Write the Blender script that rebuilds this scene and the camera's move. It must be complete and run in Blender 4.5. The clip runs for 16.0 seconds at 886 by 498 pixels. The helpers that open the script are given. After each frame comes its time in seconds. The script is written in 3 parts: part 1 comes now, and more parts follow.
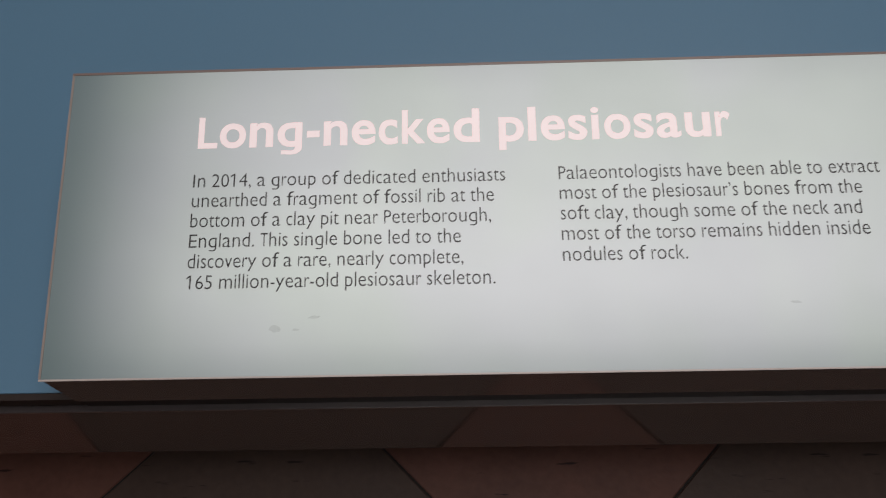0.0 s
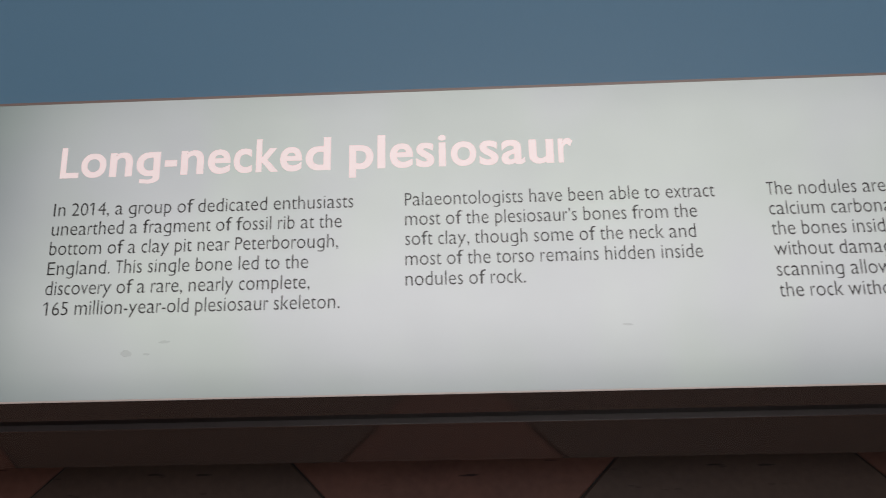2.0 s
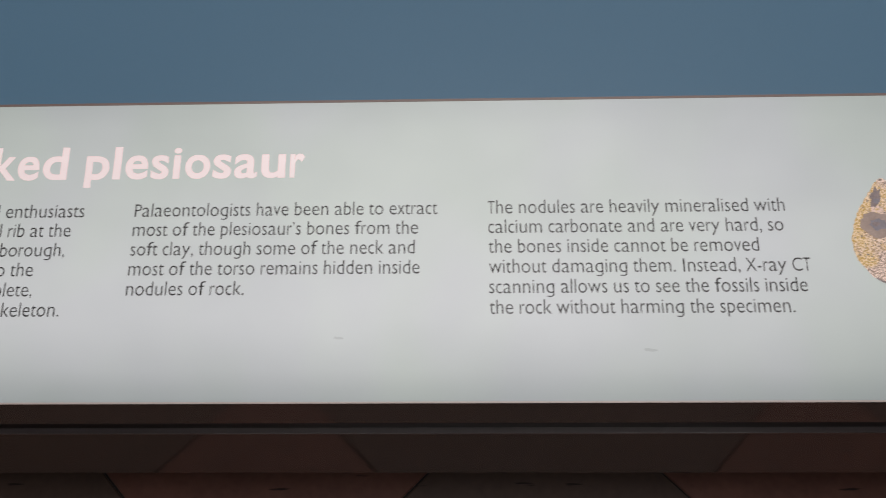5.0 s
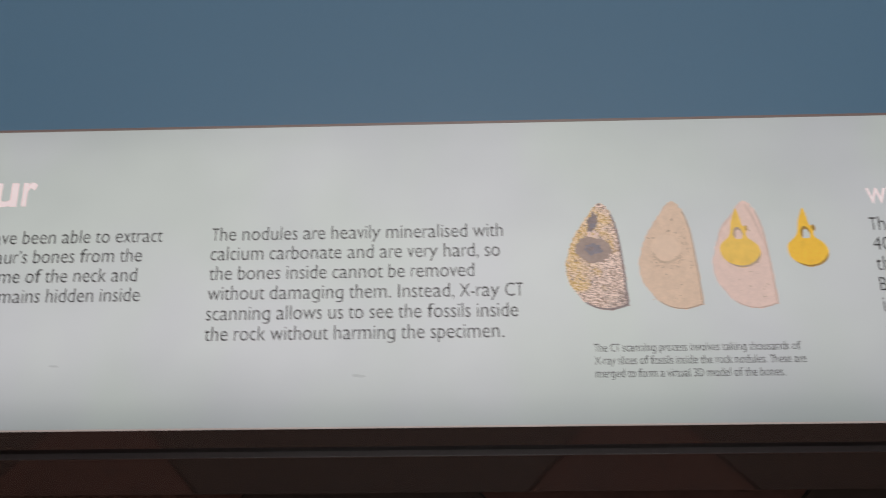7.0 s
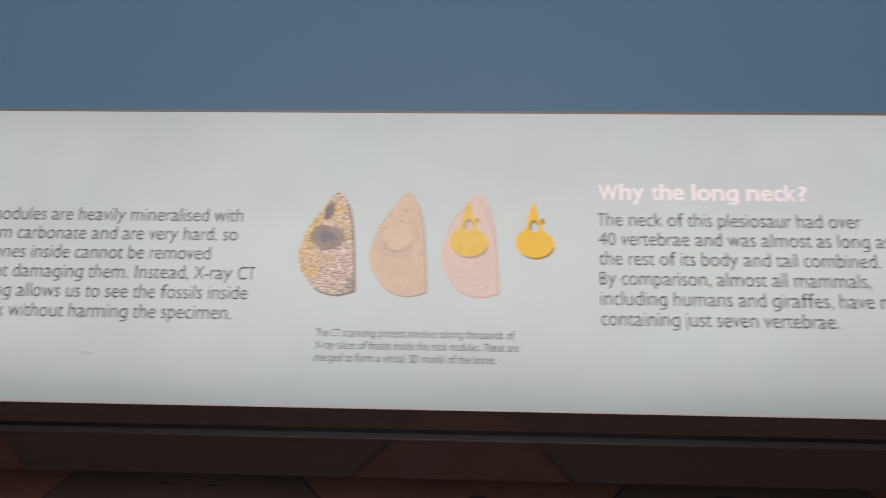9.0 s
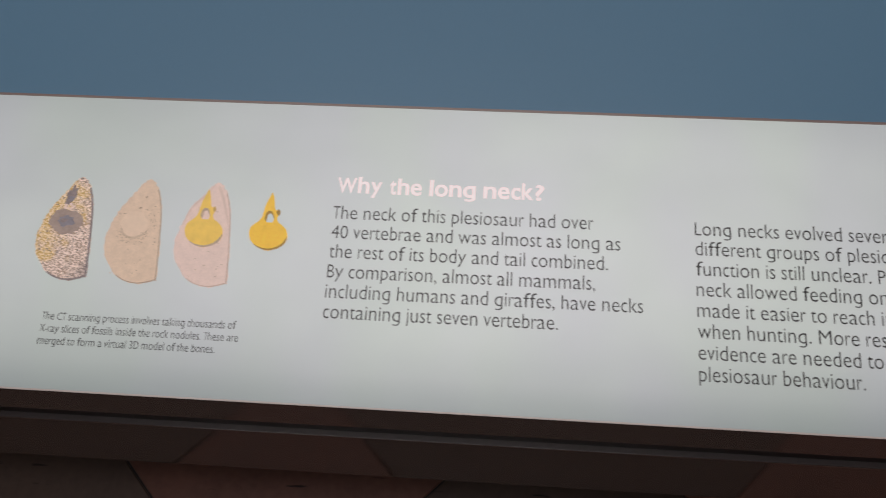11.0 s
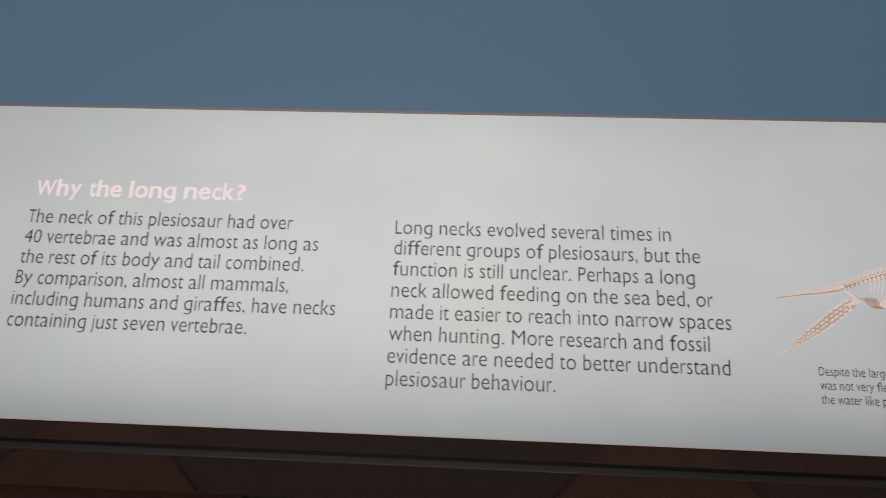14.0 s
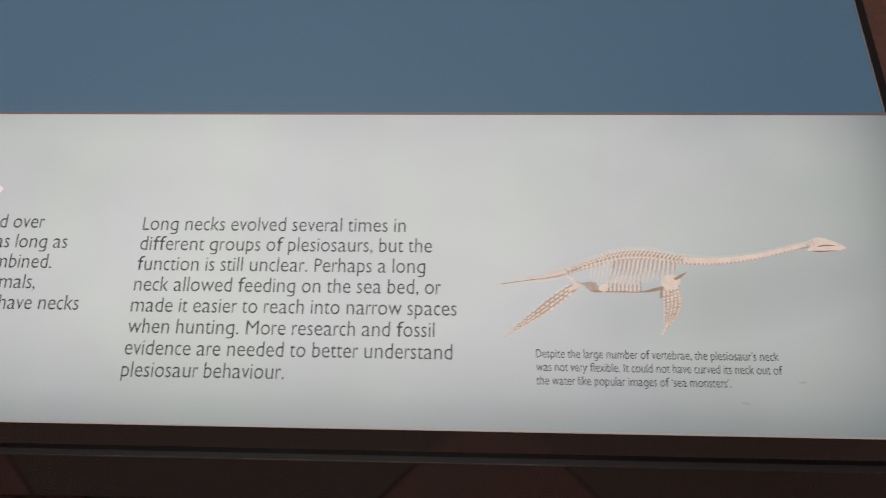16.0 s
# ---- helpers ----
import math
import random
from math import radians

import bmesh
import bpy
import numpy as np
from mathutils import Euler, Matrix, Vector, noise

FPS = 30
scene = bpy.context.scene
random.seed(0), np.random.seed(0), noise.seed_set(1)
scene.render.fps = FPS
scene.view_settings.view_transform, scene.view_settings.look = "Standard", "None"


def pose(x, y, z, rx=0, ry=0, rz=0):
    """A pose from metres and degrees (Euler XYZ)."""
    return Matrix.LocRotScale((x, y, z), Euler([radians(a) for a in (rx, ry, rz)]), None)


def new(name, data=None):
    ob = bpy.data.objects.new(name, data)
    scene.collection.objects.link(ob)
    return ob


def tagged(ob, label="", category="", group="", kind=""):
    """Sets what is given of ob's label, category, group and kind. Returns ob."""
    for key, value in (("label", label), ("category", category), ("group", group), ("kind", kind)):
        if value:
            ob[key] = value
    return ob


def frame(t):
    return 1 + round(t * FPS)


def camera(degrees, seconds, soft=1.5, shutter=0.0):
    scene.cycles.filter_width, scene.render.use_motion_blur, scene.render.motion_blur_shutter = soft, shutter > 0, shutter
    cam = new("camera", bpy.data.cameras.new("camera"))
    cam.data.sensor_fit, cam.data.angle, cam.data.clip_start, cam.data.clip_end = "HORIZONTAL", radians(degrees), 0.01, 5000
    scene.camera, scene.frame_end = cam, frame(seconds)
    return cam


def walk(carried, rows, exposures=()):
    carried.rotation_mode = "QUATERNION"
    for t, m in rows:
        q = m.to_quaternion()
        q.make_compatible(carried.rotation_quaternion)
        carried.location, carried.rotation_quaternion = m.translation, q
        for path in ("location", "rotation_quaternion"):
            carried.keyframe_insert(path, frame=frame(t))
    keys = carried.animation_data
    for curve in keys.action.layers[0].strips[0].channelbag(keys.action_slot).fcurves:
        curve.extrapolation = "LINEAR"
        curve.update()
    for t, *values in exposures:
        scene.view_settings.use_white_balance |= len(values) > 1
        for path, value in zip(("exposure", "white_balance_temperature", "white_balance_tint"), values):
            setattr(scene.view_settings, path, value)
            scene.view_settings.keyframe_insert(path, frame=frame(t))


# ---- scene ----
# The sloping panel is HIGH metres deep from its front lip to its back rim; its lip stands LIP metres over the floor.
HIGH, LIP, SLOPE, LENGTH = 0.35, 0.54, 12.5, 2.965

# ---------------------------------------------------------------- camera
# seconds; place along, off and up the panel's slope in panel depths; yaw, pitch and roll against its face
cam = camera(60.0, 16.0, soft=1.0, shutter=0.55)
ROWS = [
    (0, 1.2739, -2.2763, -0.1981, 1.62, 14.23, -0.78),
    (0.5, 1.3771, -2.3212, -0.1775, 1.77, 14.40, -1.29),
    (1, 1.4765, -2.3281, -0.1490, 1.82, 14.38, -1.64),
    (1.5, 1.6301, -2.3406, -0.1395, 1.83, 14.17, -1.79),
    (2, 1.7781, -2.3515, -0.1478, 2.06, 14.24, -1.12),
    (2.5, 1.9259, -2.3768, -0.1701, 2.18, 14.77, -0.20),
    (3, 2.0778, -2.3856, -0.2155, 1.39, 15.36, 0.44),
    (3.2, 2.1515, -2.3940, -0.2296, 1.07, 15.76, 0.32),
    (5.5, 2.8553, -2.3402, -0.1603, 1.70, 15.59, -0.30),
    (6, 3.1171, -2.3739, -0.1290, 1.62, 15.82, -1.03),
    (6.5, 3.2946, -2.3881, -0.0815, 1.39, 15.81, -1.38),
    (7, 3.5338, -2.3678, -0.1258, 1.45, 16.07, -0.53),
    (7.5, 3.7614, -2.3740, -0.1436, 1.62, 16.02, 0.62),
    (8, 3.8556, -2.3775, -0.1375, 1.94, 15.86, 1.36),
    (8.5, 4.0560, -2.3797, -0.1762, 2.31, 15.83, 1.22),
    (9, 4.4325, -2.3898, -0.1807, 2.38, 16.13, 1.37),
    (9.2, 4.5752, -2.3943, -0.1783, 2.58, 16.28, 1.82),
    (11.3, 5.4543, -2.3386, -0.1437, 3.51, 15.46, 3.52),
    (11.5, 5.5373, -2.3293, -0.1532, 3.38, 15.83, 3.02),
    (12, 5.7498, -2.2899, -0.1716, 3.27, 16.62, 2.09),
    (12.5, 5.8735, -2.2931, -0.1398, 3.05, 16.32, 1.70),
    (13, 5.9910, -2.2669, -0.1390, 3.11, 16.55, 1.81),
    (13.5, 6.1340, -2.2461, -0.1219, 3.16, 16.39, 2.16),
    (14, 6.2696, -2.2113, -0.1076, 3.40, 16.49, 2.64),
    (14.5, 6.4444, -2.1974, -0.1168, 3.18, 16.86, 2.52),
    (15, 6.6930, -2.2188, -0.1238, 2.94, 17.06, 2.16),
    (15.5, 6.8881, -2.2149, -0.1691, 2.92, 17.32, 1.81),
    (16, 7.0379, -2.2290, -0.1736, 2.70, 17.70, 1.35),
]
slope_frame = pose(0, 0, LIP, SLOPE - 90)
walk(cam, [(t, slope_frame @ pose(HIGH * x, HIGH * y, HIGH * z, 90 + pitch, 0, yaw) @ pose(0, 0, 0, 0, 0, roll))
           for t, x, y, z, yaw, pitch, roll in ROWS], exposures=[(0.0, -0.06, 6500, 11), (3.0, -0.04, 6500, 11), (5.5, -0.04, 6500, 11.5), (6.5, -0.12, 6500, 12), (7.2, -0.14, 6500, 12), (8.0, -0.05, 6500, 12),
                                                       (9.0, -0.02, 6500, 12), (11.5, -0.15, 6500, 12.5), (12.5, -0.11, 6500, 12.8), (14.5, -0.13, 6520, 13), (16.0, -0.10, 6560, 12.5)])

# ---------------------------------------------------------------- light
world = bpy.data.worlds.new("sky")
scene.world = world
world.use_nodes = True
wn = world.node_tree.nodes
sky = wn.new("ShaderNodeTexSky")
sky.sky_type, sky.sun_disc = "NISHITA", False
sky.sun_elevation, sky.sun_rotation = radians(40), radians(200)
world.node_tree.links.new(sky.outputs[0], wn["Background"].inputs[0])
wn["Background"].inputs[1].default_value = 0.08


def skylight(name, place, size_x, size_y, watts, colour):
    data = bpy.data.lights.new(name, "AREA")
    data.shape, data.size, data.size_y, data.energy, data.color = "RECTANGLE", size_x, size_y, watts, colour
    lamp = new(name, data)
    lamp.matrix_world = pose(*place)
    return lamp


SKYLIGHT = 225.0
ROOF_X, ROOF_Y, ROOF_WIDE, ROOF_LONG = 1.3, 0.85, 4.2, 5.2
skylight("roof_light", (ROOF_X, ROOF_Y, 5.9), ROOF_WIDE, ROOF_LONG, SKYLIGHT, (1.0, 0.955, 0.905))


# ---------------------------------------------------------------- materials
def material(name, colour, rough=0.5, metal=0.0, vary=0.0, scale=8.0, fine=0.0, fine_scale=120.0, bump=0.0, per_piece=0.0,
             emit=0.0, specular=0.5, rough_vary=0.0, marks=0.0):
    """A painted or solid surface whose colour varies at two scales, with fine relief."""
    mat = bpy.data.materials.new(name)
    mat.use_nodes = True
    n, l = mat.node_tree.nodes, mat.node_tree.links
    b = n["Principled BSDF"]
    b.inputs["Roughness"].default_value, b.inputs["Metallic"].default_value = rough, metal
    b.inputs["Specular IOR Level"].default_value = specular
    where = n.new("ShaderNodeTexCoord").outputs["Object"]
    broad, grain = n.new("ShaderNodeTexNoise"), n.new("ShaderNodeTexNoise")
    broad.inputs["Scale"].default_value, broad.inputs["Detail"].default_value = scale, 4
    grain.inputs["Scale"].default_value, grain.inputs["Detail"].default_value = fine_scale, 3
    for node in (broad, grain):
        l.new(where, node.inputs["Vector"])

    def maths(kind, a, c):
        node = n.new("ShaderNodeMath")
        node.operation = kind
        for socket, value in zip(node.inputs, (a, c)):
            if isinstance(value, (int, float)):
                socket.default_value = value
            else:
                l.new(value, socket)
        return node.outputs[0]

    value = maths("ADD", maths("MULTIPLY", maths("SUBTRACT", broad.outputs[0], 0.5), 2 * vary),
                  maths("MULTIPLY", maths("SUBTRACT", grain.outputs[0], 0.5), 2 * fine))
    if per_piece:
        info = n.new("ShaderNodeObjectInfo")
        value = maths("ADD", value, maths("MULTIPLY", maths("SUBTRACT", info.outputs["Random"], 0.5), 2 * per_piece))
    if marks:
        scuff, drawn_out = n.new("ShaderNodeTexNoise"), n.new("ShaderNodeMapping")
        drawn_out.inputs["Scale"].default_value = (9, 60, 60)
        scuff.inputs["Scale"].default_value, scuff.inputs["Detail"].default_value = 1.0, 5
        l.new(where, drawn_out.inputs[0])
        l.new(drawn_out.outputs[0], scuff.inputs["Vector"])
        over = n.new("ShaderNodeMapRange")
        over.inputs["From Min"].default_value, over.inputs["From Max"].default_value = 0.655, 0.70
        l.new(scuff.outputs[0], over.inputs[0])
        value = maths("SUBTRACT", value, maths("MULTIPLY", over.outputs[0], marks))
    hsv = n.new("ShaderNodeHueSaturation")
    hsv.inputs["Color"].default_value = (*colour, 1)
    l.new(maths("ADD", value, 1.0), hsv.inputs["Value"])
    l.new(hsv.outputs[0], b.inputs["Base Color"])
    if rough_vary:
        l.new(maths("ADD", maths("MULTIPLY", maths("SUBTRACT", broad.outputs[0], 0.5), 2 * rough_vary), rough), b.inputs["Roughness"])
    if bump:
        relief = n.new("ShaderNodeBump")
        relief.inputs["Strength"].default_value, relief.inputs["Distance"].default_value = 1.0, bump
        l.new(grain.outputs[0], relief.inputs["Height"])
        l.new(relief.outputs[0], b.inputs["Normal"])
    if emit:
        l.new(hsv.outputs[0], b.inputs["Emission Color"])
        b.inputs["Emission Strength"].default_value = emit
    return mat


def lit_film():
    """The translucent printed film over the lamps of the box: its glow falls off towards the two ends and rims."""
    mat = bpy.data.materials.new("backlit_film")
    mat.use_nodes = True
    n, l = mat.node_tree.nodes, mat.node_tree.links
    b = n["Principled BSDF"]
    b.inputs["Base Color"].default_value = (0.138, 0.199, 0.213, 1)
    b.inputs["Roughness"].default_value = 0.35
    where = n.new("ShaderNodeUVMap")
    where.uv_map = "film"
    split = n.new("ShaderNodeSeparateXYZ")
    l.new(where.outputs[0], split.inputs[0])

    def maths(kind, a, c=0.0):
        node = n.new("ShaderNodeMath")
        node.operation = kind
        for socket, value in zip(node.inputs, (a, c)):
            if isinstance(value, (int, float)):
                socket.default_value = value
            else:
                l.new(value, socket)
        return node.outputs[0]

    def ramp(value, stops):
        node = n.new("ShaderNodeValToRGB")
        node.color_ramp.interpolation = "B_SPLINE"
        while len(node.color_ramp.elements) < len(stops):
            node.color_ramp.elements.new(0.5)
        for e, (at, v) in zip(node.color_ramp.elements, stops):
            e.position, e.color = at, (v, v, v, 1)
        l.new(value, node.inputs[0])
        return node.outputs[0]

    along, up = split.outputs[0], split.outputs[1]
    ends = maths("MINIMUM", along, maths("MULTIPLY", maths("SUBTRACT", 1.0, along), 1.35))
    fall = ramp(maths("MULTIPLY", ends, 8.0), [(0.0, 0.04), (0.16, 0.34), (0.36, 0.78), (0.65, 1.0)])
    rows_glow = ramp(up, [(0.0, 0.42), (0.1, 0.77), (0.26, 1.01), (0.5, 0.99), (0.72, 0.88), (0.9, 0.84), (1.0, 0.70)])
    lamps = ramp(along, [(0.0, 0.96), (0.12, 1.02), (0.26, 0.98), (0.4, 0.94), (0.52, 0.84), (0.6, 0.94), (0.7, 1.02), (0.82, 0.96), (1.0, 0.84)])
    cloud = n.new("ShaderNodeTexNoise")
    cloud.inputs["Scale"].default_value, cloud.inputs["Detail"].default_value = 2.2, 2
    stretch = n.new("ShaderNodeMapping")
    stretch.inputs["Scale"].default_value = (9, 1.3, 1)
    l.new(where.outputs[0], stretch.inputs[0])
    l.new(stretch.outputs[0], cloud.inputs["Vector"])
    mottled = maths("ADD", 0.88, maths("MULTIPLY", cloud.outputs[0], 0.28))
    glow = maths("MULTIPLY", maths("MULTIPLY", fall, maths("MULTIPLY", rows_glow, lamps)), mottled)
    tilt = maths("MULTIPLY", maths("SUBTRACT", up, 0.45), maths("SUBTRACT", along, 0.3))
    glow = maths("MULTIPLY", glow, maths("ADD", 1.0, maths("MULTIPLY", tilt, 0.55)))
    # the printed sea behind the skeleton darkens in one long soft patch
    du, dv = maths("SUBTRACT", along, 0.918), maths("SUBTRACT", up, 0.40)
    dv = maths("SUBTRACT", dv, maths("MULTIPLY", du, 1.3))
    far = maths("ADD", maths("POWER", maths("ABSOLUTE", maths("MULTIPLY", du, 17.0)), 2.0), maths("POWER", maths("ABSOLUTE", maths("MULTIPLY", dv, 7.0)), 2.0))
    sea = maths("MULTIPLY", maths("MAXIMUM", maths("SUBTRACT", 1.0, far), 0.0), 0.17)
    glow = maths("MULTIPLY", glow, maths("SUBTRACT", 1.0, sea))
    tint, patch = n.new("ShaderNodeTexNoise"), n.new("ShaderNodeValToRGB")
    tint.inputs["Scale"].default_value, tint.inputs["Detail"].default_value = 1.6, 1
    wide = n.new("ShaderNodeMapping")
    wide.inputs["Scale"].default_value, wide.inputs["Location"].default_value = (14, 1.1, 1), (3.1, 0.7, 0)
    l.new(where.outputs[0], wide.inputs[0])
    l.new(wide.outputs[0], tint.inputs["Vector"])
    for e, (at, c) in zip(patch.color_ramp.elements, [(0.35, (1.0, 1.0, 0.915, 1)), (0.65, (1.0, 0.95, 0.955, 1))]):
        e.position, e.color = at, c
    l.new(tint.outputs[0], patch.inputs[0])
    l.new(patch.outputs[0], b.inputs["Emission Color"])
    l.new(maths("MULTIPLY", glow, FILM_GLOW), b.inputs["Emission Strength"])
    return mat


FILM_GLOW = 0.45
film = lit_film()
blue = material("blue_paint", (0.098, 0.200, 0.305), 0.42, vary=0.05, scale=1.2, fine=0.02, fine_scale=300, bump=0.00008)
lacquer = material("dark_gloss_laminate", (0.088, 0.059, 0.052), 0.07, vary=0.15, scale=3, rough_vary=0.03, specular=0.62)
lip_edge = material("bare_laminate_edge", (0.062, 0.052, 0.054), 0.3, vary=0.15, scale=20, fine=0.1)
# near black: the shade of the recesses is put into the colour
shade_black = material("recess_shade_black", (0.011, 0.008, 0.009), 0.6, vary=0.2, scale=30, specular=0.15)
edging = material("dark_stained_edging", (0.030, 0.021, 0.019), 0.5, vary=0.25, scale=25, fine=0.15, specular=0.25)
box_laminate = material("light_box_laminate", (0.118, 0.086, 0.080), 0.09, vary=0.15, scale=3, rough_vary=0.03, specular=0.72)
rim_metal = material("brown_rim", (0.21, 0.145, 0.132), 0.45, vary=0.08, scale=30)
white_edge = material("acrylic_edge", (0.48, 0.41, 0.39), 0.4, vary=0.12, scale=40, emit=0.04)
dull_edge = material("dull_acrylic_edge", (0.30, 0.245, 0.225), 0.45, vary=0.15, scale=40)
ink = material("black_ink", (0.022, 0.021, 0.022), 0.4, vary=0.15, scale=300)
title_white = material("pinkish_white_print", (0.8, 0.67, 0.675), 0.4, vary=0.04, scale=60, emit=0.41)
red_stone = material("red_brown_stone", (0.125, 0.055, 0.042), 0.55, specular=0.25, marks=0.7, vary=0.35, scale=7, fine=0.25, fine_scale=60, bump=0.0006, per_piece=0.12, rough_vary=0.12)
# darker than the edging, with the shade under the panel in its colour
reveal = material("reveal_shade_dark", (0.024, 0.018, 0.018), 0.4, vary=0.2, scale=30, specular=0.2)
dark_stone = material("dark_grey_stone", (0.066, 0.042, 0.034), 0.55, specular=0.25, marks=0.75, vary=0.25, scale=6, fine=0.2, fine_scale=70, bump=0.0006, per_piece=0.12, rough_vary=0.12)
mortar = material("dark_mortar", (0.02, 0.017, 0.016), 0.9, vary=0.3, scale=60, fine=0.3)
plaster = material("warm_plaster", (0.52, 0.47, 0.41), 0.8, vary=0.12, scale=1.5, fine=0.05, bump=0.0005)
bone = material("bone_print", (0.68, 0.565, 0.49), 0.5, vary=0.18, scale=160, fine=0.1, fine_scale=500, emit=0.42)
ghost = material("faint_bone_print", (0.61, 0.525, 0.465), 0.5, vary=0.15, scale=160, emit=0.40)
rib_gap = material("rib_gap_print", (0.37, 0.29, 0.245), 0.5, vary=0.25, scale=200, emit=0.28)
web = material("flipper_shadow_print", (0.45, 0.35, 0.29), 0.5, vary=0.3, scale=200, emit=0.3)
bulge_tan = material("bulge_print", (0.61, 0.458, 0.348), 0.5, vary=0.1, scale=150, emit=0.36)
yellow_pale = material("veiled_yellow_print", (0.69, 0.45, 0.085), 0.5, vary=0.14, scale=110, fine=0.08, emit=0.36)
bone_shade = material("bone_shadow_print", (0.25, 0.18, 0.147), 0.5, vary=0.3, scale=200, emit=0.24)
rock_rim = material("rock_rim_print", (0.36, 0.255, 0.19), 0.5, vary=0.2, scale=160, emit=0.33)
soft_ridge = material("soft_ridge_print", (0.555, 0.415, 0.36), 0.5, vary=0.12, scale=150, emit=0.36)
crescent_tan = material("crescent_print", (0.50, 0.37, 0.275), 0.5, vary=0.15, scale=180, emit=0.34)
bulge_rim = material("pink_rock_rim_print", (0.47, 0.335, 0.28), 0.5, vary=0.2, scale=160, emit=0.34)
rock_tan = material("tan_rock_print", (0.585, 0.435, 0.327), 0.5, vary=0.14, scale=120, fine=0.12, fine_scale=420, emit=0.36)
rock_pink = material("pink_rock_print", (0.63, 0.475, 0.42), 0.5, vary=0.12, scale=110, fine=0.1, fine_scale=420, emit=0.36)
rock_mark = material("rock_pit_print", (0.36, 0.25, 0.18), 0.5, vary=0.2, scale=200, emit=0.3)
yellow = material("yellow_bone_print", (0.73, 0.435, 0.035), 0.5, vary=0.16, scale=110, fine=0.08, fine_scale=400, emit=0.36)
yellow_shade = material("ochre_bone_print", (0.33, 0.19, 0.03), 0.5, vary=0.2, scale=200, emit=0.25)
yellow_shade_pale = material("veiled_ochre_print", (0.46, 0.29, 0.09), 0.5, vary=0.2, scale=200, emit=0.3)
iron = material("dark_core_print", (0.21, 0.165, 0.165), 0.5, vary=0.35, scale=130, fine=0.45, fine_scale=420, emit=0.3)

section = material("bone_section_print", (0.30, 0.225, 0.195), 0.5, vary=0.3, scale=90, fine=0.2, fine_scale=420, emit=0.3)
section_core = material("blue_grey_core_print", (0.20, 0.18, 0.205), 0.5, vary=0.35, scale=120, fine=0.2, fine_scale=420, emit=0.3)
pit_tan = material("tan_pit_print", (0.40, 0.29, 0.21), 0.5, vary=0.3, scale=200, emit=0.32)


def veil(name, colour, cover):
    """A thin smear that lets most of the film's light through."""
    mat = bpy.data.materials.new(name)
    mat.use_nodes = True
    b = mat.node_tree.nodes["Principled BSDF"]
    b.inputs["Base Color"].default_value, b.inputs["Roughness"].default_value, b.inputs["Alpha"].default_value = (*colour, 1), 0.7, cover
    return mat


smear = veil("grey_smear", (0.10, 0.11, 0.11), 0.11)


def speckled_rock():
    """Print of a cut rock: pale pink crystals in brown, golden towards the weathered side and the tip, purplish towards the foot."""
    mat = bpy.data.materials.new("speckled_rock_print")
    mat.use_nodes = True
    n, l = mat.node_tree.nodes, mat.node_tree.links
    b = n["Principled BSDF"]
    where = n.new("ShaderNodeTexCoord").outputs["Object"]

    def noise(scale, detail, stretch=(1, 1, 1)):
        node, fit = n.new("ShaderNodeTexNoise"), n.new("ShaderNodeMapping")
        fit.inputs["Scale"].default_value, fit.inputs["Rotation"].default_value = stretch, (0, 0, 0.7)
        node.inputs["Scale"].default_value, node.inputs["Detail"].default_value = scale, detail
        l.new(where, fit.inputs[0])
        l.new(fit.outputs[0], node.inputs["Vector"])
        return node.outputs[0]

    def ranged(value, low, high):
        node = n.new("ShaderNodeMapRange")
        node.interpolation_type = "SMOOTHSTEP"
        node.inputs["From Min"].default_value, node.inputs["From Max"].default_value = low, high
        l.new(value, node.inputs[0])
        return node.outputs[0]

    def maths(kind, a, c):
        node = n.new("ShaderNodeMath")
        node.operation = kind
        for socket, value in zip(node.inputs, (a, c)):
            if isinstance(value, (int, float)):
                socket.default_value = value
            else:
                l.new(value, socket)
        return node.outputs[0]

    def mixed(factor, a, c):
        node = n.new("ShaderNodeMix")
        node.data_type = "RGBA"
        l.new(factor, node.inputs["Factor"])
        for key, value in (("A", a), ("B", c)):
            if isinstance(value, tuple):
                node.inputs[key].default_value = (*value, 1)
            else:
                l.new(value, node.inputs[key])
        return node.outputs["Result"]

    split = n.new("ShaderNodeSeparateXYZ")
    l.new(where, split.inputs[0])
    across = maths("MULTIPLY", maths("ADD", split.outputs[0], 0.130), 15.0)
    up = maths("MULTIPLY", maths("ADD", split.outputs[1], 0.0307), 8.3)
    cloud = maths("SUBTRACT", noise(60, 3), 0.5)
    weathered = ranged(maths("ADD", maths("SUBTRACT", maths("MULTIPLY", up, 0.62), across), maths("MULTIPLY", cloud, 1.8)), -0.42, 0.06)
    foot = ranged(maths("ADD", maths("SUBTRACT", maths("MULTIPLY", across, 0.35), up), maths("MULTIPLY", cloud, 0.9)), -0.02, 0.34)
    ground = mixed(weathered, (0.32, 0.215, 0.16), (0.46, 0.285, 0.075))
    ground = mixed(foot, ground, (0.19, 0.145, 0.135))
    crystal = mixed(weathered, (0.74, 0.585, 0.515), (0.70, 0.535, 0.36))
    pale = ranged(noise(400, 5, (1, 1.7, 1)), 0.40, 0.60)
    pale = maths("MULTIPLY", pale, maths("SUBTRACT", 1.0, maths("MULTIPLY", foot, 0.35)))
    shade = ranged(noise(330, 3), 0.30, 0.42)
    colour = mixed(shade, (0.17, 0.12, 0.105), mixed(pale, ground, crystal))
    l.new(colour, b.inputs["Base Color"])
    l.new(colour, b.inputs["Emission Color"])
    b.inputs["Emission Strength"].default_value = 0.36
    return mat


rock_speckled = speckled_rock()

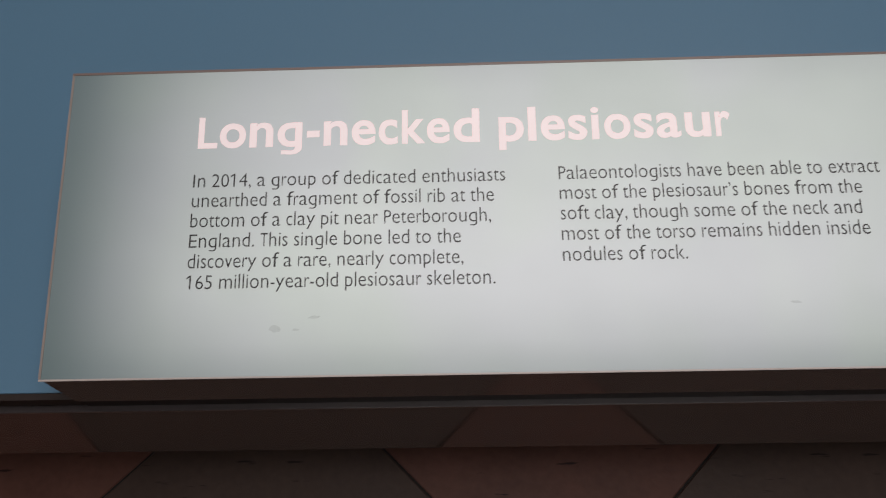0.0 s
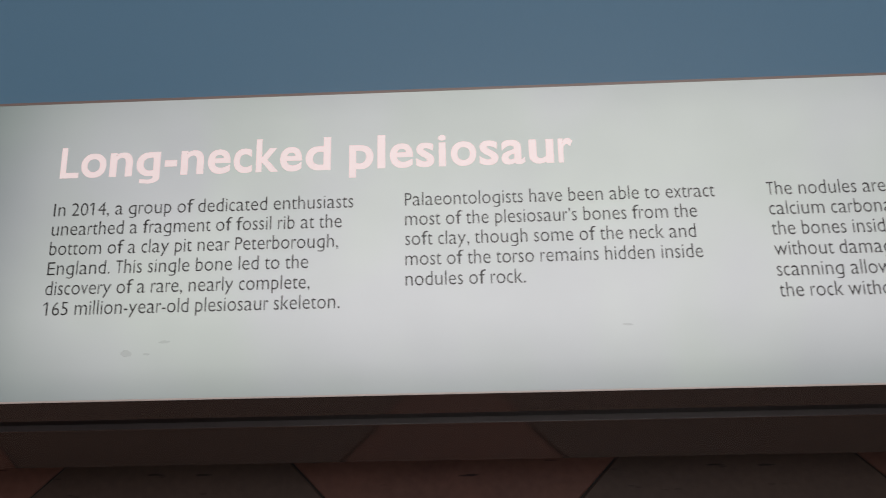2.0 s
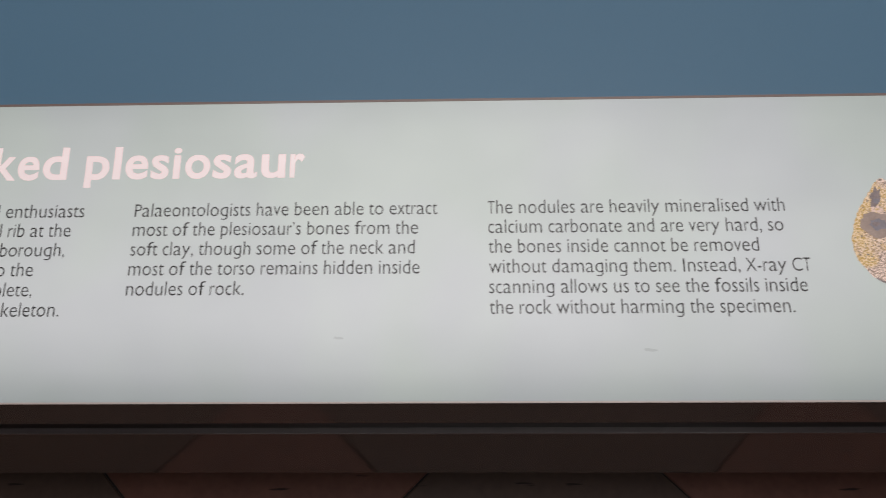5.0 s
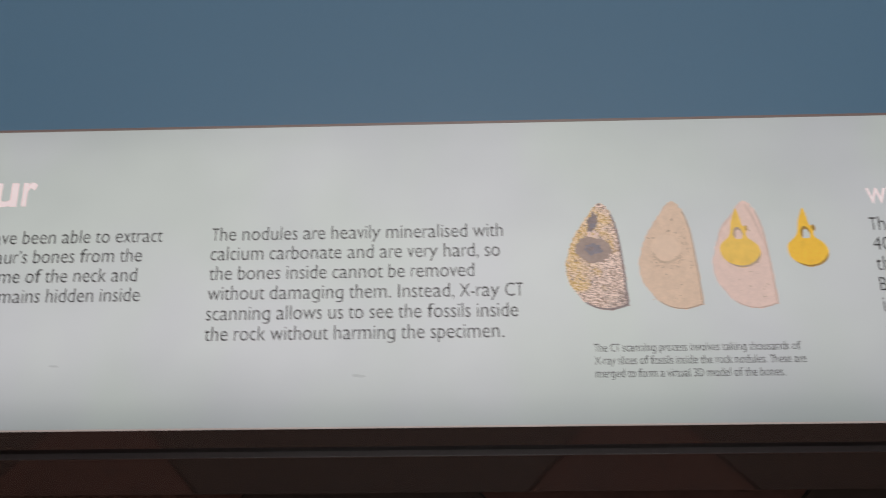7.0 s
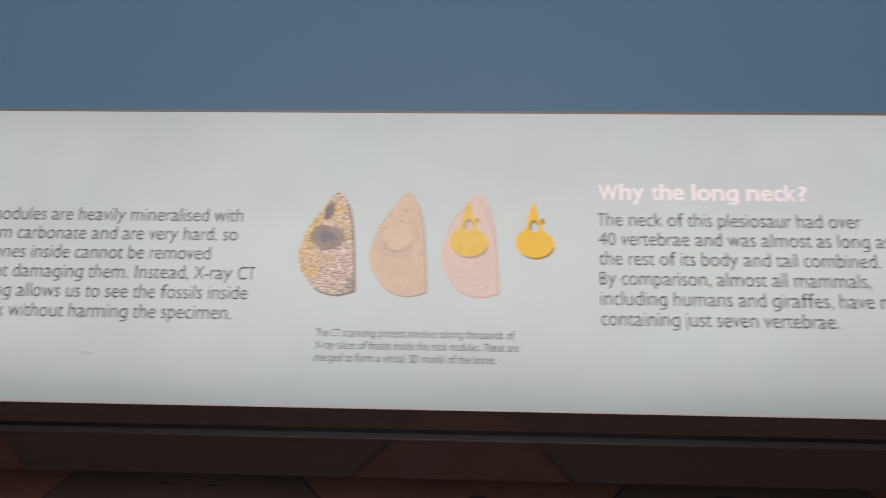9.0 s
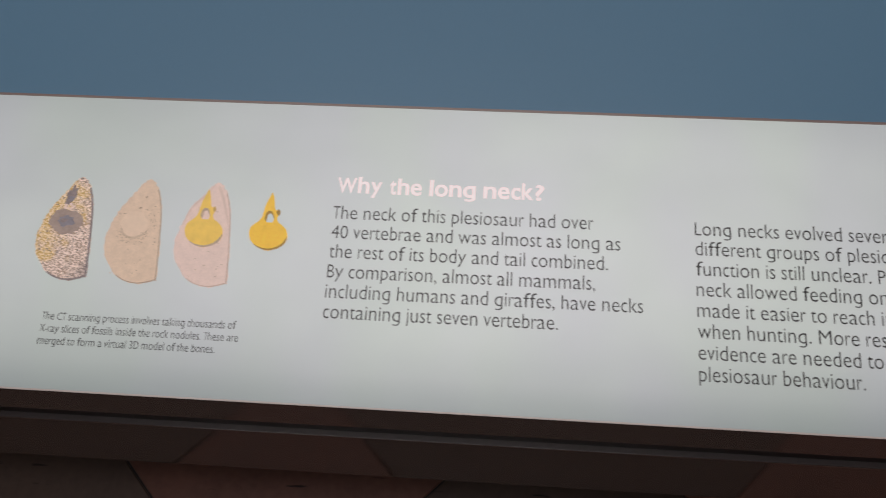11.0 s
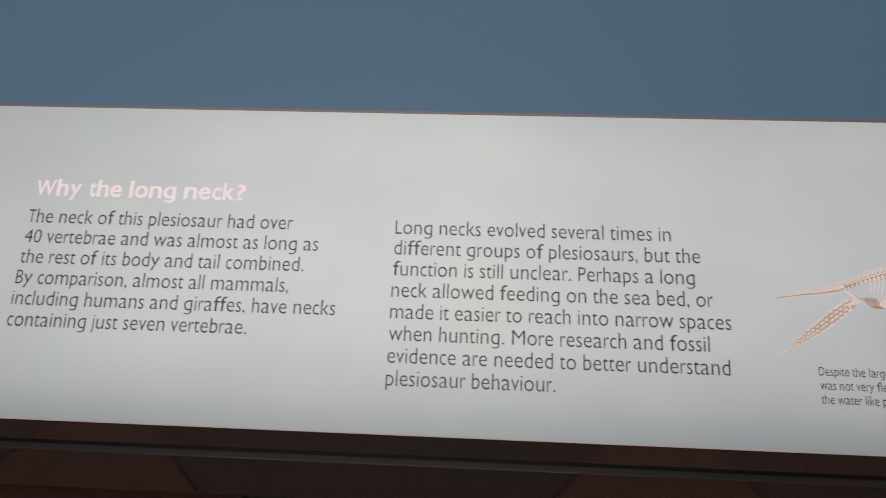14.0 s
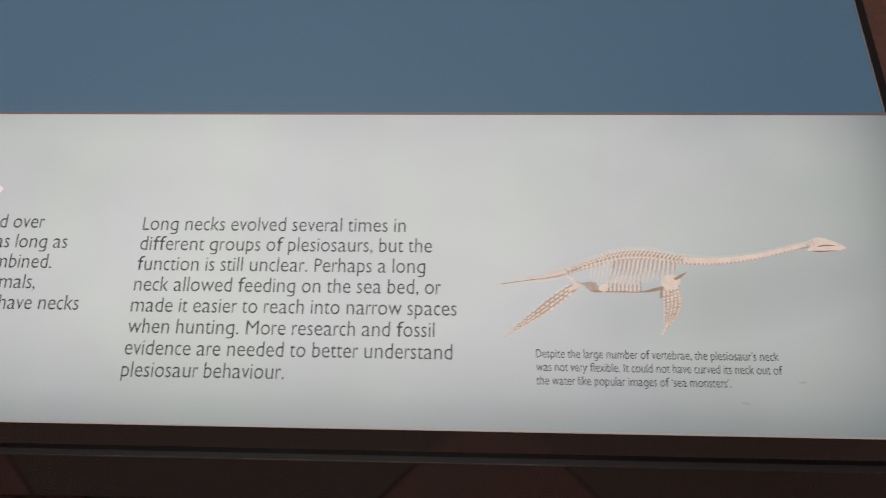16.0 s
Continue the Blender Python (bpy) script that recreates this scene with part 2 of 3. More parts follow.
# ---------------------------------------------------------------- building helpers
ORIGIN = {}


def thing(name, place, label, category, group="", kind=""):
    ob = new(name)
    ob.location = place
    ORIGIN[ob.name] = Vector(place)
    return tagged(ob, label, category, group, kind)


def part(name, bm, mat, parent, label=""):
    """Links a bmesh, given in world metres, as one mesh under a thing or a part."""
    base = ORIGIN[parent.name]
    bmesh.ops.translate(bm, verts=bm.verts, vec=-base)
    me = bpy.data.meshes.new(name)
    bm.to_mesh(me)
    bm.free()
    me.materials.append(mat)
    ob = new(name, me)
    ob.parent = parent
    ORIGIN[ob.name] = base
    return tagged(ob, label)


def solid(name, bm, mat, label, category, kind="structure"):
    me = bpy.data.meshes.new(name)
    bm.to_mesh(me)
    bm.free()
    me.materials.append(mat)
    return tagged(new(name, me), label, category, kind=kind)


def box(x0, y0, z0, x1, y1, z1, bevel=0.0, bm=None):
    bm = bm or bmesh.new()
    made = bmesh.ops.create_cube(bm, size=1)["verts"]
    for v in made:
        v.co = Vector((x0 if v.co.x < 0 else x1, y0 if v.co.y < 0 else y1, z0 if v.co.z < 0 else z1))
    if bevel:
        edges = list({e for v in made for e in v.link_edges})
        bmesh.ops.bevel(bm, geom=edges, offset=bevel, segments=2, affect="EDGES", profile=0.6)
    return bm


def prism(outline, x0, x1):
    """A bar along x with the given (y, z) section."""
    bm = bmesh.new()
    a = [bm.verts.new((x0, y, z)) for y, z in outline]
    c = [bm.verts.new((x1, y, z)) for y, z in outline]
    bm.faces.new(a[::-1])
    bm.faces.new(c)
    for i in range(len(a)):
        j = (i + 1) % len(a)
        bm.faces.new((a[i], a[j], c[j], c[i]))
    bmesh.ops.recalc_face_normals(bm, faces=bm.faces)
    return bm


FACE = pose(0, 0, LIP, SLOPE)


def on_face(bm):
    """Lays a flat bmesh, drawn in panel depths, on the sloping face."""
    bm.transform(FACE @ Matrix.Diagonal((HIGH, HIGH, HIGH, 1)))
    return bm


# ---------------------------------------------------------------- the hall
X0, X1, Y0, Y1, TOP = -4.6, 7.4, -5.2, 5.4, 6.0
THICK = 0.35
W0, W1, L0, L1 = ROOF_X - ROOF_WIDE / 2 - 0.2, ROOF_X + ROOF_WIDE / 2 + 0.2, ROOF_Y - ROOF_LONG / 2 - 0.2, ROOF_Y + ROOF_LONG / 2 + 0.2
solid("ceiling", box(X0, Y0, TOP, X1, L0, TOP + THICK, bm=box(X0, L1, TOP, X1, Y1, TOP + THICK, bm=box(
    X0, L0, TOP, W0, L1, TOP + THICK, bm=box(W1, L0, TOP, X1, L1, TOP + THICK)))), plaster, "plain plaster ceiling with a large roof light", "ceiling")
solid("wall_north", box(X0 - THICK, Y1, -0.1, X1 + THICK, Y1 + THICK, TOP), plaster, "plain warm plaster wall of the hall", "wall")
solid("wall_south", box(X0 - THICK, Y0 - THICK, -0.1, X1 + THICK, Y0, TOP), plaster, "plain warm plaster wall of the hall", "wall")
solid("wall_west", box(X0 - THICK, Y0, -0.1, X0, Y1, TOP), plaster, "plain warm plaster wall of the hall", "wall")
solid("wall_east", box(X1, Y0, -0.1, X1 + THICK, Y1, TOP), plaster, "plain warm plaster wall of the hall", "wall")

# ---------------------------------------------------------------- the display plinth
DECK, FRONT, FOOT = 0.457, -0.004, 0.212
LEFT, RIGHT, BACK, SLANT = -0.75, 2.995, 2.4, 0.045
plinth = thing("display_plinth", (1.5, 1.0, 0.0), "low exhibition plinth with blue painted deck and dark gloss front", "plinth")


def leaning(bm):
    """Lets the boards at the far side follow the deck's slightly slanted end."""
    for v in bm.verts:
        if v.co.x > RIGHT - 0.1:
            v.co.x += SLANT * v.co.y
    return bm


part("deck", leaning(box(LEFT, 0.0112, DECK - 0.03, RIGHT, BACK, DECK, 0.0015)), blue, plinth, "satin blue painted deck board")
part("side_edging", leaning(box(RIGHT + 0.0002, 0.0112, DECK - 0.006, RIGHT + 0.0016, BACK, DECK - 0.0004)), dull_edge, plinth, "thin pale edge strip of the deck")
for x0, x1 in ((LEFT, -0.0005), (LENGTH + 0.0005, RIGHT)):
    part("deck_edging", box(x0, 0.003, DECK - 0.022, x1, 0.011, DECK - 0.0008, 0.0006), edging, plinth, "dark stained edging of the deck")
# carries on the edging below the panel, painted dark for the shade there
part("panel_reveal", box(0.0, 0.0035, DECK - 0.0296, LENGTH, 0.011, DECK - 0.0008), reveal, plinth, "reveal under the panel, its shade put into the dark colour")
# added black ledge that stands for the dark shade along the deck's end
part("side_ledge", leaning(box(RIGHT + 0.0004, 0.008, FOOT, RIGHT + 0.034, BACK, 0.4255, 0.0012)), shade_black, plinth, "added black ledge painting the shaded band beside the deck")
# the gap is painted black to hold its own shade
part("shadow_gap", box(LEFT + 0.01, 0.012, DECK - 0.06, RIGHT - 0.01, 0.05, DECK - 0.0301), shade_black, plinth, "recessed gap with its shade painted black")
part("fascia", box(LEFT, FRONT, FOOT, RIGHT, 0.0078, 0.4255), lacquer, plinth, "dark glossy laminate fascia reflecting the floor")
part("fascia_edge", box(LEFT, FRONT + 0.0006, 0.4256, RIGHT, 0.0076, 0.4272, 0.0004), lip_edge, plinth, "paler bare top edge of the fascia")
part("side_board", leaning(box(RIGHT - 0.02, 0.0082, FOOT, RIGHT - 0.002, BACK, DECK - 0.0302)), lacquer, plinth, "dark glossy side board")
part("side_board", box(LEFT + 0.002, 0.0082, FOOT, LEFT + 0.02, BACK, DECK - 0.0302), lacquer, plinth, "dark glossy side board")
# unseen base, run close to the side to block light from the floor
part("base", box(LEFT + 0.25, 0.3, 0.0, RIGHT - 0.05, BACK - 0.2, DECK - 0.0304), shade_black, plinth, "unseen set-back base that keeps the floor beside it dark")

# ---------------------------------------------------------------- the lit panel
slant = radians(SLOPE)
back_y, back_z = HIGH * math.cos(slant), LIP + HIGH * math.sin(slant)
panel = thing("information_panel", (LENGTH / 2, 0.15, DECK), "long sloping backlit museum text panel on the blue plinth", "information panel")
ey, ez = 0.003 * math.sin(slant), 0.003 * math.cos(slant)
part("light_box", prism([(0.0005, DECK + 0.0005), (0.0005, LIP - ez - 0.001), (back_y - 0.0005, back_z - ez - 0.001), (back_y - 0.0005, DECK + 0.0005)], 0.0006, LENGTH - 0.0006),
     box_laminate, panel, "dark glossy wedge-shaped light box")
sheet = bmesh.new()
corners = [sheet.verts.new((x, y, 0)) for x, y in ((0, 0), (LENGTH / HIGH, 0), (LENGTH / HIGH, 1), (0, 1))]
face = sheet.faces.new(corners)
layer = sheet.loops.layers.uv.new("film")
for loop, at in zip(face.loops, ((0, 0), (1, 0), (1, 1), (0, 1))):
    loop[layer].uv = at
deep = bmesh.ops.extrude_face_region(sheet, geom=[face])
bmesh.ops.translate(sheet, verts=[v for v in deep["geom"] if isinstance(v, bmesh.types.BMVert)], vec=(0, 0, -0.0085))
bmesh.ops.recalc_face_normals(sheet, faces=sheet.faces)
part("film", on_face(sheet), film, panel, "pale grey-green backlit printed film")


def strip(x0, y0, x1, y1, low, high):
    return on_face(box(x0, y0, low, x1, y1, high))


R = LENGTH / HIGH
part("front_rim", strip(-0.004, -0.003, R + 0.004, 0.0025, -0.0087, 0.0012), white_edge, panel, "pale polished front edge strip")
part("back_rim", strip(-0.004, 0.9945, R + 0.004, 1.0025, -0.0087, 0.002), rim_metal, panel, "thin brownish metal back rim")
part("side_rim", strip(-0.0045, 0.0036, 0.003, 0.9944, -0.0087, 0.0015), dull_edge, panel, "dull pale side edge strip")
part("side_rim", strip(R - 0.003, 0.0036, R + 0.0045, 0.9944, -0.0087, 0.0015), dull_edge, panel, "dull pale side edge strip")


# ---------------------------------------------------------------- writing
# How wide each character of the humanist sans print runs, in thousandths of its size; others are 513.
RUNS = {c: int(w) for c, w in (pair.split(":") for pair in (
    ",:214 -:295 .:235 ?:406 B:500 C:650 D:666 E:560 I:287 L:450 M:840 P:475 T:429 W:846 X:612 a:516 b:517 c:410 d:532 e:510 f:352 g:565 h:529 "
    "i:215 j:180 k:505 l:219 m:847 n:555 o:580 p:521 q:563 r:330 s:376 t:315 u:559 v:424 w:746 x:433 y:512 z:428 \u2019:200 \u2018:200").split())}
RUNS[" "] = 262
GLYPHS = {}


def drawn(text, weight):
    """Points and faces of a line of the built-in font at size 1."""
    curve = bpy.data.curves.new("line", "FONT")
    curve.body, curve.offset, curve.resolution_u, curve.fill_mode = text, weight, 5 if weight > 0.01 else 3, "FRONT"
    ob = bpy.data.objects.new("line", curve)
    scene.collection.objects.link(ob)
    bpy.context.view_layer.update()
    me = bpy.data.meshes.new_from_object(ob.evaluated_get(bpy.context.evaluated_depsgraph_get()))
    points, faces = [tuple(v.co) for v in me.vertices], [tuple(p.vertices) for p in me.polygons]
    bpy.data.objects.remove(ob)
    bpy.data.meshes.remove(me)
    return points, faces


def hooked(points, faces, inner, outer):
    """Adds to a stem that ends below the line a tail that curls to the left."""
    n, wide = len(points), outer - inner
    turns = [math.radians(a) for a in range(0, -91, -15)]
    for a in turns:
        points.append((0.25 + (outer - 0.25) * math.cos(a), -0.069 + 0.163 * math.sin(a), 0))
        points.append((0.25 + (inner - 0.25) * math.cos(a), -0.069 + (0.163 - wide * 0.85) * math.sin(a), 0))
    points += [(0.09, -0.214, 0), (0.09, -0.214 + wide * 0.85, 0)]
    faces += [(n + 2 * i, n + 2 * i + 1, n + 2 * i + 3, n + 2 * i + 2) for i in range(len(turns))]
    return points, faces


def glyph(c, weight):
    """Points, faces and the built-in font's own advance of one character."""
    if (c, weight) not in GLYPHS:
        points, faces = drawn("q" if c == "g" else c, weight)
        pair, _ = drawn(("q" if c == "g" else c) + "|", 0.0)
        if c == "g":  # one-storey g: a bowl with a hooked tail
            stem = [x for x, y, _ in points if y < -0.1]
            points = [(x, -0.07 if y < -0.1 else y, z) for x, y, z in points]
            points, faces = hooked(points, faces, min(stem), max(stem))
        if c == "1":  # the print's figure one has a flag
            n = len(points)
            points, faces = points + [(0.205, 0.68, 0), (0.05, 0.57, 0), (0.05, 0.49, 0), (0.205, 0.59, 0)], faces + [(n, n + 1, n + 2, n + 3)]
        bar_left = min(x for x, _, _ in drawn("|", 0.0)[0])
        GLYPHS[c, weight] = points, faces, max(x for x, _, _ in pair) - (max(x for x, _, _ in drawn("|", 0.0)[0]) - bar_left) - bar_left
    return GLYPHS[c, weight]


def set_line(text, left, right, base, cap, weight, lift):
    """Points and faces of a line of print between two ends, its capitals cap high."""
    tops = {c: max(y for _, y, _ in glyph(c, 0.0)[0]) for c in "Hxd"}
    sunk = 0.23

    def height(c, y):
        """The print has taller small letters than the built-in font."""
        if not c.islower():
            return y * cap / tops["H"]
        if y < 0:
            return y * 0.28 * cap / sunk
        if y < tops["x"]:
            return y * 0.735 * cap / tops["x"]
        return cap * (0.735 + (y - tops["x"]) * (1.06 - 0.735) / (tops["d"] - tops["x"]))

    spots, run = [], 0.0
    for c in text:
        spots.append(run)
        run += RUNS.get(c, 513)
    inked, word = [], 0
    for c, at in zip(text, spots):
        if c == " ":
            word += 1
            continue
        points, faces, advance = glyph(c, weight)
        k = RUNS.get(c, 513) / advance
        inked.append((word, [(at + x * k, height(c, y)) for x, y, _ in points], faces))
    low, high = min(x for _, pts, _ in inked for x, _ in pts), max(x for _, pts, _ in inked for x, _ in pts)
    wide = (right - left) / (high - low)
    return [(word, [(left + (x - low) * wide, base + y, lift) for x, y in pts], fs) for word, pts, fs in inked]


def printed(name, letters, mat, label):
    points, faces = [], []
    for _, pts, fs in letters:
        faces += [tuple(k + len(points) for k in f) for f in fs]
        points += pts
    me = bpy.data.meshes.new("block")
    me.from_pydata(points, [], faces)
    block = bmesh.new()
    block.from_mesh(me)
    bpy.data.meshes.remove(me)
    return part(name, on_face(block), mat, panel, label)


def written(name, lines, left, first, step, cap, weight, mat, label, lift=0.0008):
    """A block of lines: the text and the place of each line's right end; cap is the height of its capitals."""
    letters = []
    for i, (text, right) in enumerate(lines):
        letters += set_line(text, left, right, first - i * step, cap, weight, lift)
    printed(name, letters, mat, label)


FIRST, STEP, CAP = 0.5955, 0.0655, 0.0435
LIGHT, PLAIN = -0.007, -0.005

# Where each letter of the bold title begins and ends, in thousandths of the line.
TITLE_RUN = (("L", 0, 37), ("o", 41, 91), ("n", 98, 143), ("g", 151, 198), ("-", 207, 231), ("n", 239, 284), ("e", 292, 337), ("c", 343, 379), ("k", 387, 431), ("e", 434, 477),
             ("d", 484, 533), ("p", 569, 616), ("l", 624, 639), ("e", 648, 693), ("s", 699, 734), ("i", 742, 757), ("o", 766, 815), ("s", 821, 857), ("a", 863, 908), ("u", 916, 963), ("r", 972, 1000))


def bold_letter(c, left, right, base, cap, weight, lift):
    """Points and faces of one heavy letter that fills the width from left to right."""
    points, faces, _ = glyph(c, weight)
    small, tall = max(y for _, y, _ in glyph("x", 0.0)[0]), max(y for _, y, _ in glyph("d", 0.0)[0])
    low, high = min(p[0] for p in points), max(p[0] for p in points)
    k, out = (right - left) / (high - low), []
    for x, y, _ in points:
        y = (y + weight) * tall / (tall + 2 * weight)
        if c == "W" or c == "L" or c == "?":
            y *= cap / 0.682
        elif y < 0:
            y *= 1.25 * cap
        elif y < small:
            y *= 0.76 * cap / small
        else:
            y = cap * (0.76 + (y - small) * (1.08 - 0.76) / (tall - small))
        out.append((left + (x - low) * k, base + y, lift))
    return out, faces


for c, l0, l1 in TITLE_RUN:
    printed("title_letter", [(0, *bold_letter(c, 0.4285 + 1.693e-3 * l0, 0.4285 + 1.693e-3 * l1, 0.7265, 0.107, 0.019, 0.0008))], title_white, "large pinkish white title letter")
HEADING = (("Why", 0, 218), ("the", 257, 412), ("long", 449, 672), ("neck?", 710, 1000))
for text, w0, w1 in HEADING:
    widths = [RUNS.get(c, 513) for c in text]
    reach = sum(widths) - 60
    for i, c in enumerate(text):
        l0 = w0 + (w1 - w0) * sum(widths[:i]) / reach
        l1 = w0 + (w1 - w0) * (sum(widths[:i + 1]) - 60) / reach
        printed("heading_letter", [(0, *bold_letter(c, 4.841 + 0.674e-3 * l0, 4.841 + 0.674e-3 * l1, 0.686, 0.0525, 0.018, 0.0008))], title_white, "small pinkish white heading letter")
written("paragraph", [("In 2014, a group of dedicated enthusiasts", 1.407), ("unearthed a fragment of fossil rib at the", 1.370),
                      ("bottom of a clay pit near Peterborough,", 1.359), ("England. This single bone led to the", 1.265),
                      ("discovery of a rare, nearly complete,", 1.271), ("165 million-year-old plesiosaur skeleton.", 1.367)],
        0.422, FIRST, STEP, CAP, LIGHT, ink, "black printed text")
written("paragraph", [("Palaeontologists have been able to extract", 2.560), ("most of the plesiosaur\u2019s bones from the", 2.498),
                      ("soft clay, though some of the neck and", 2.488), ("most of the torso remains hidden inside", 2.504),
                      ("nodules of rock.", 1.950)], 1.574, FIRST, STEP, CAP, LIGHT, ink, "black printed text")
written("paragraph", [("The nodules are heavily mineralised with", 3.667), ("calcium carbonate and are very hard, so", 3.656),
                      ("the bones inside cannot be removed", 3.572), ("without damaging them. Instead, X-ray CT", 3.725),
                      ("scanning allows us to see the fossils inside", 3.707), ("the rock without harming the specimen.", 3.661)],
        2.723, FIRST, STEP, CAP, LIGHT, ink, "black printed text")
written("paragraph", [("The neck of this plesiosaur had over", 5.673), ("40 vertebrae and was almost as long as", 5.758),
                      ("the rest of its body and tail combined.", 5.720), ("By comparison, almost all mammals,", 5.680),
                      ("including humans and giraffes, have necks", 5.827), ("containing just seven vertebrae.", 5.568)],
        4.836, FIRST, STEP, CAP, LIGHT, ink, "black printed text")
written("paragraph", [("Long necks evolved several times in", 6.816), ("different groups of plesiosaurs, but the", 6.899),
                      ("function is still unclear. Perhaps a long", 6.880), ("neck allowed feeding on the sea bed, or", 6.929),
                      ("made it easier to reach into narrow spaces", 6.977), ("when hunting. More research and fossil", 6.913),
                      ("evidence are needed to better understand", 6.967), ("plesiosaur behaviour.", 6.476)],
        5.991, FIRST - 0.004, STEP - 0.0002, CAP, LIGHT, ink, "black printed text")
written("caption", [("The CT scanning process involves taking thousands of", 4.566), ("X-ray slices of fossils inside the rock nodules. These are", 4.577),
                    ("merged to form a virtual 3D model of the bones.", 4.508)], 3.937, 0.219, 0.0393, 0.0246, PLAIN, ink, "small black printed caption")
written("caption", [("Despite the large number of vertebrae, the plesiosaur\u2019s neck", 7.904), ("was not very flexible. It could not have curved its neck out of", 7.911),
                    ("the water like popular images of \u2018sea monsters\u2019.", 7.763)], 7.211, 0.210, 0.039, 0.0246, PLAIN, ink, "small black printed caption")


# ---------------------------------------------------------------- printed pictures
def spline(points, n=6, closed=True):
    """A smooth line through a few points."""
    out, k = [], len(points)
    for i in range(k if closed else k - 1):
        p = [points[(i + d) % k] if closed else points[min(max(i + d, 0), k - 1)] for d in (-1, 0, 1, 2)]
        for s in range(n):
            t = s / n
            out.append(tuple(0.5 * (2 * p[1][c] + (p[2][c] - p[0][c]) * t + (2 * p[0][c] - 5 * p[1][c] + 4 * p[2][c] - p[3][c]) * t * t
                                    + (3 * p[1][c] - p[0][c] - 3 * p[2][c] + p[3][c]) * t ** 3) for c in (0, 1)))
    if not closed:
        out.append(tuple(points[-1]))
    return out


def flat(outline, lift, bm=None):
    bm = bm or bmesh.new()
    f = bm.faces.new([bm.verts.new((x, y, lift)) for x, y in outline])
    f.normal_update()
    if f.normal.z < 0:
        f.normal_flip()
    return bm


def blob(x, y, rx, ry, lift, bm=None, rough=0.1, seed=0, n=18, turn=0.0):
    rnd = random.Random(seed)
    ring, c, s = [], math.cos(turn), math.sin(turn)
    for i in range(n):
        a, k = 2 * math.pi * i / n, 1 + rough * rnd.uniform(-1, 1)
        px, py = rx * k * math.cos(a), ry * k * math.sin(a)
        ring.append((x + c * px - s * py, y + s * px + c * py))
    return flat(ring, lift, bm)


NODULE = [(0.66, 1.0), (0.80, 0.91), (0.91, 0.70), (0.965, 0.40), (1.0, 0.07), (0.97, 0.035), (0.66, 0.0), (0.34, 0.05), (0.10, 0.19),
          (0.0, 0.36), (0.06, 0.56), (0.20, 0.72), (0.38, 0.86), (0.54, 0.975)]


def nodule(x, y, wide, high, lift, shrink=1.0, ragged=0.004, seed=1):
    rnd = random.Random(seed)
    return flat([(x + wide * (0.5 + (px - 0.5) * shrink) + rnd.uniform(-ragged, ragged) * wide * 4,
                  y + high * (0.45 + (py - 0.45) * shrink) + rnd.uniform(-ragged, ragged) * high * 2) for px, py in spline(NODULE)], lift)


def pits(x, y, wide, high, lift, count, seed, size):
    rnd, bm = random.Random(seed), bmesh.new()
    for i in range(count):
        px, py = rnd.uniform(0.15, 0.88), rnd.uniform(0.08, 0.75)
        r = size * rnd.uniform(0.4, 1.2)
        blob(x + px * wide, y + py * high, r * rnd.uniform(0.8, 1.8), r * 0.7, lift + i * 1e-5, bm, 0.25, seed + i, 8, rnd.uniform(-0.6, 0.6))
    return bm


def right_rim(x, y, wide, high, lift, inset):
    """A shaded band along the straight side and the foot of a nodule."""
    edge = [p for p in spline(NODULE)][6:44]
    outer = [(x + wide * px, y + high * py) for px, py in edge]
    inner = [(x + wide * (0.5 + (px - 0.5) * (1 - inset)), y + high * (0.42 + (py - 0.42) * (1 - inset * 0.5))) for px, py in edge]
    return flat(outer + inner[::-1], lift)


a = part("rock_picture", on_face(nodule(3.864, 0.349, 0.190, 0.352, 0.0008)), rock_speckled, panel, "printed picture of a speckled golden brown rock nodule")
part("rim", on_face(right_rim(3.864, 0.349, 0.190, 0.352, 0.0012, 0.075)), iron, a, "dark purplish rim of the rock")
part("bone_section", on_face(blob(3.952, 0.545, 0.058, 0.042, 0.0014, rough=0.10, seed=5, n=26, turn=-0.15)), section, a, "brown bone section in the rock")
part("bone_core", on_face(blob(3.952, 0.548, 0.030, 0.020, 0.0017, rough=0.25, seed=7)), section_core, a, "blue-grey core of the bone")
part("bone_core", on_face(blob(3.946, 0.549, 0.013, 0.008, 0.0019, rough=0.3, seed=8)), iron, a)
part("bone_section", on_face(blob(3.956, 0.636, 0.017, 0.036, 0.0014, rough=0.3, seed=9, turn=-0.3)), iron, a, "dark bone section in the rock")
part("bone_core", on_face(blob(3.958, 0.626, 0.010, 0.010, 0.0017, rough=0.3, seed=12)), section_core, a)
ringlets = bmesh.new()
for i in range(5):
    turn = 2 * math.pi * i / 5
    blob(3.955 + 0.014 * math.cos(turn), 0.598 + 0.008 * math.sin(turn), 0.0065, 0.0050, 0.0016 + i * 1e-5, ringlets, 0.2, 40 + i, 10)
tagged(part("pale_crystal", on_face(ringlets), rock_pink, a), kind="stuff")
a = part("rock_picture", on_face(nodule(4.095, 0.349, 0.190, 0.354, 0.0008)), rock_tan, panel, "printed picture of a plain tan rock nodule")
part("rim", on_face(right_rim(4.095, 0.349, 0.190, 0.354, 0.0012, 0.045)), rock_rim, a)
hollows = pits(4.095, 0.349, 0.19, 0.354, 0.0014, 26, 3, 0.0024)
ring_rnd = random.Random(21)
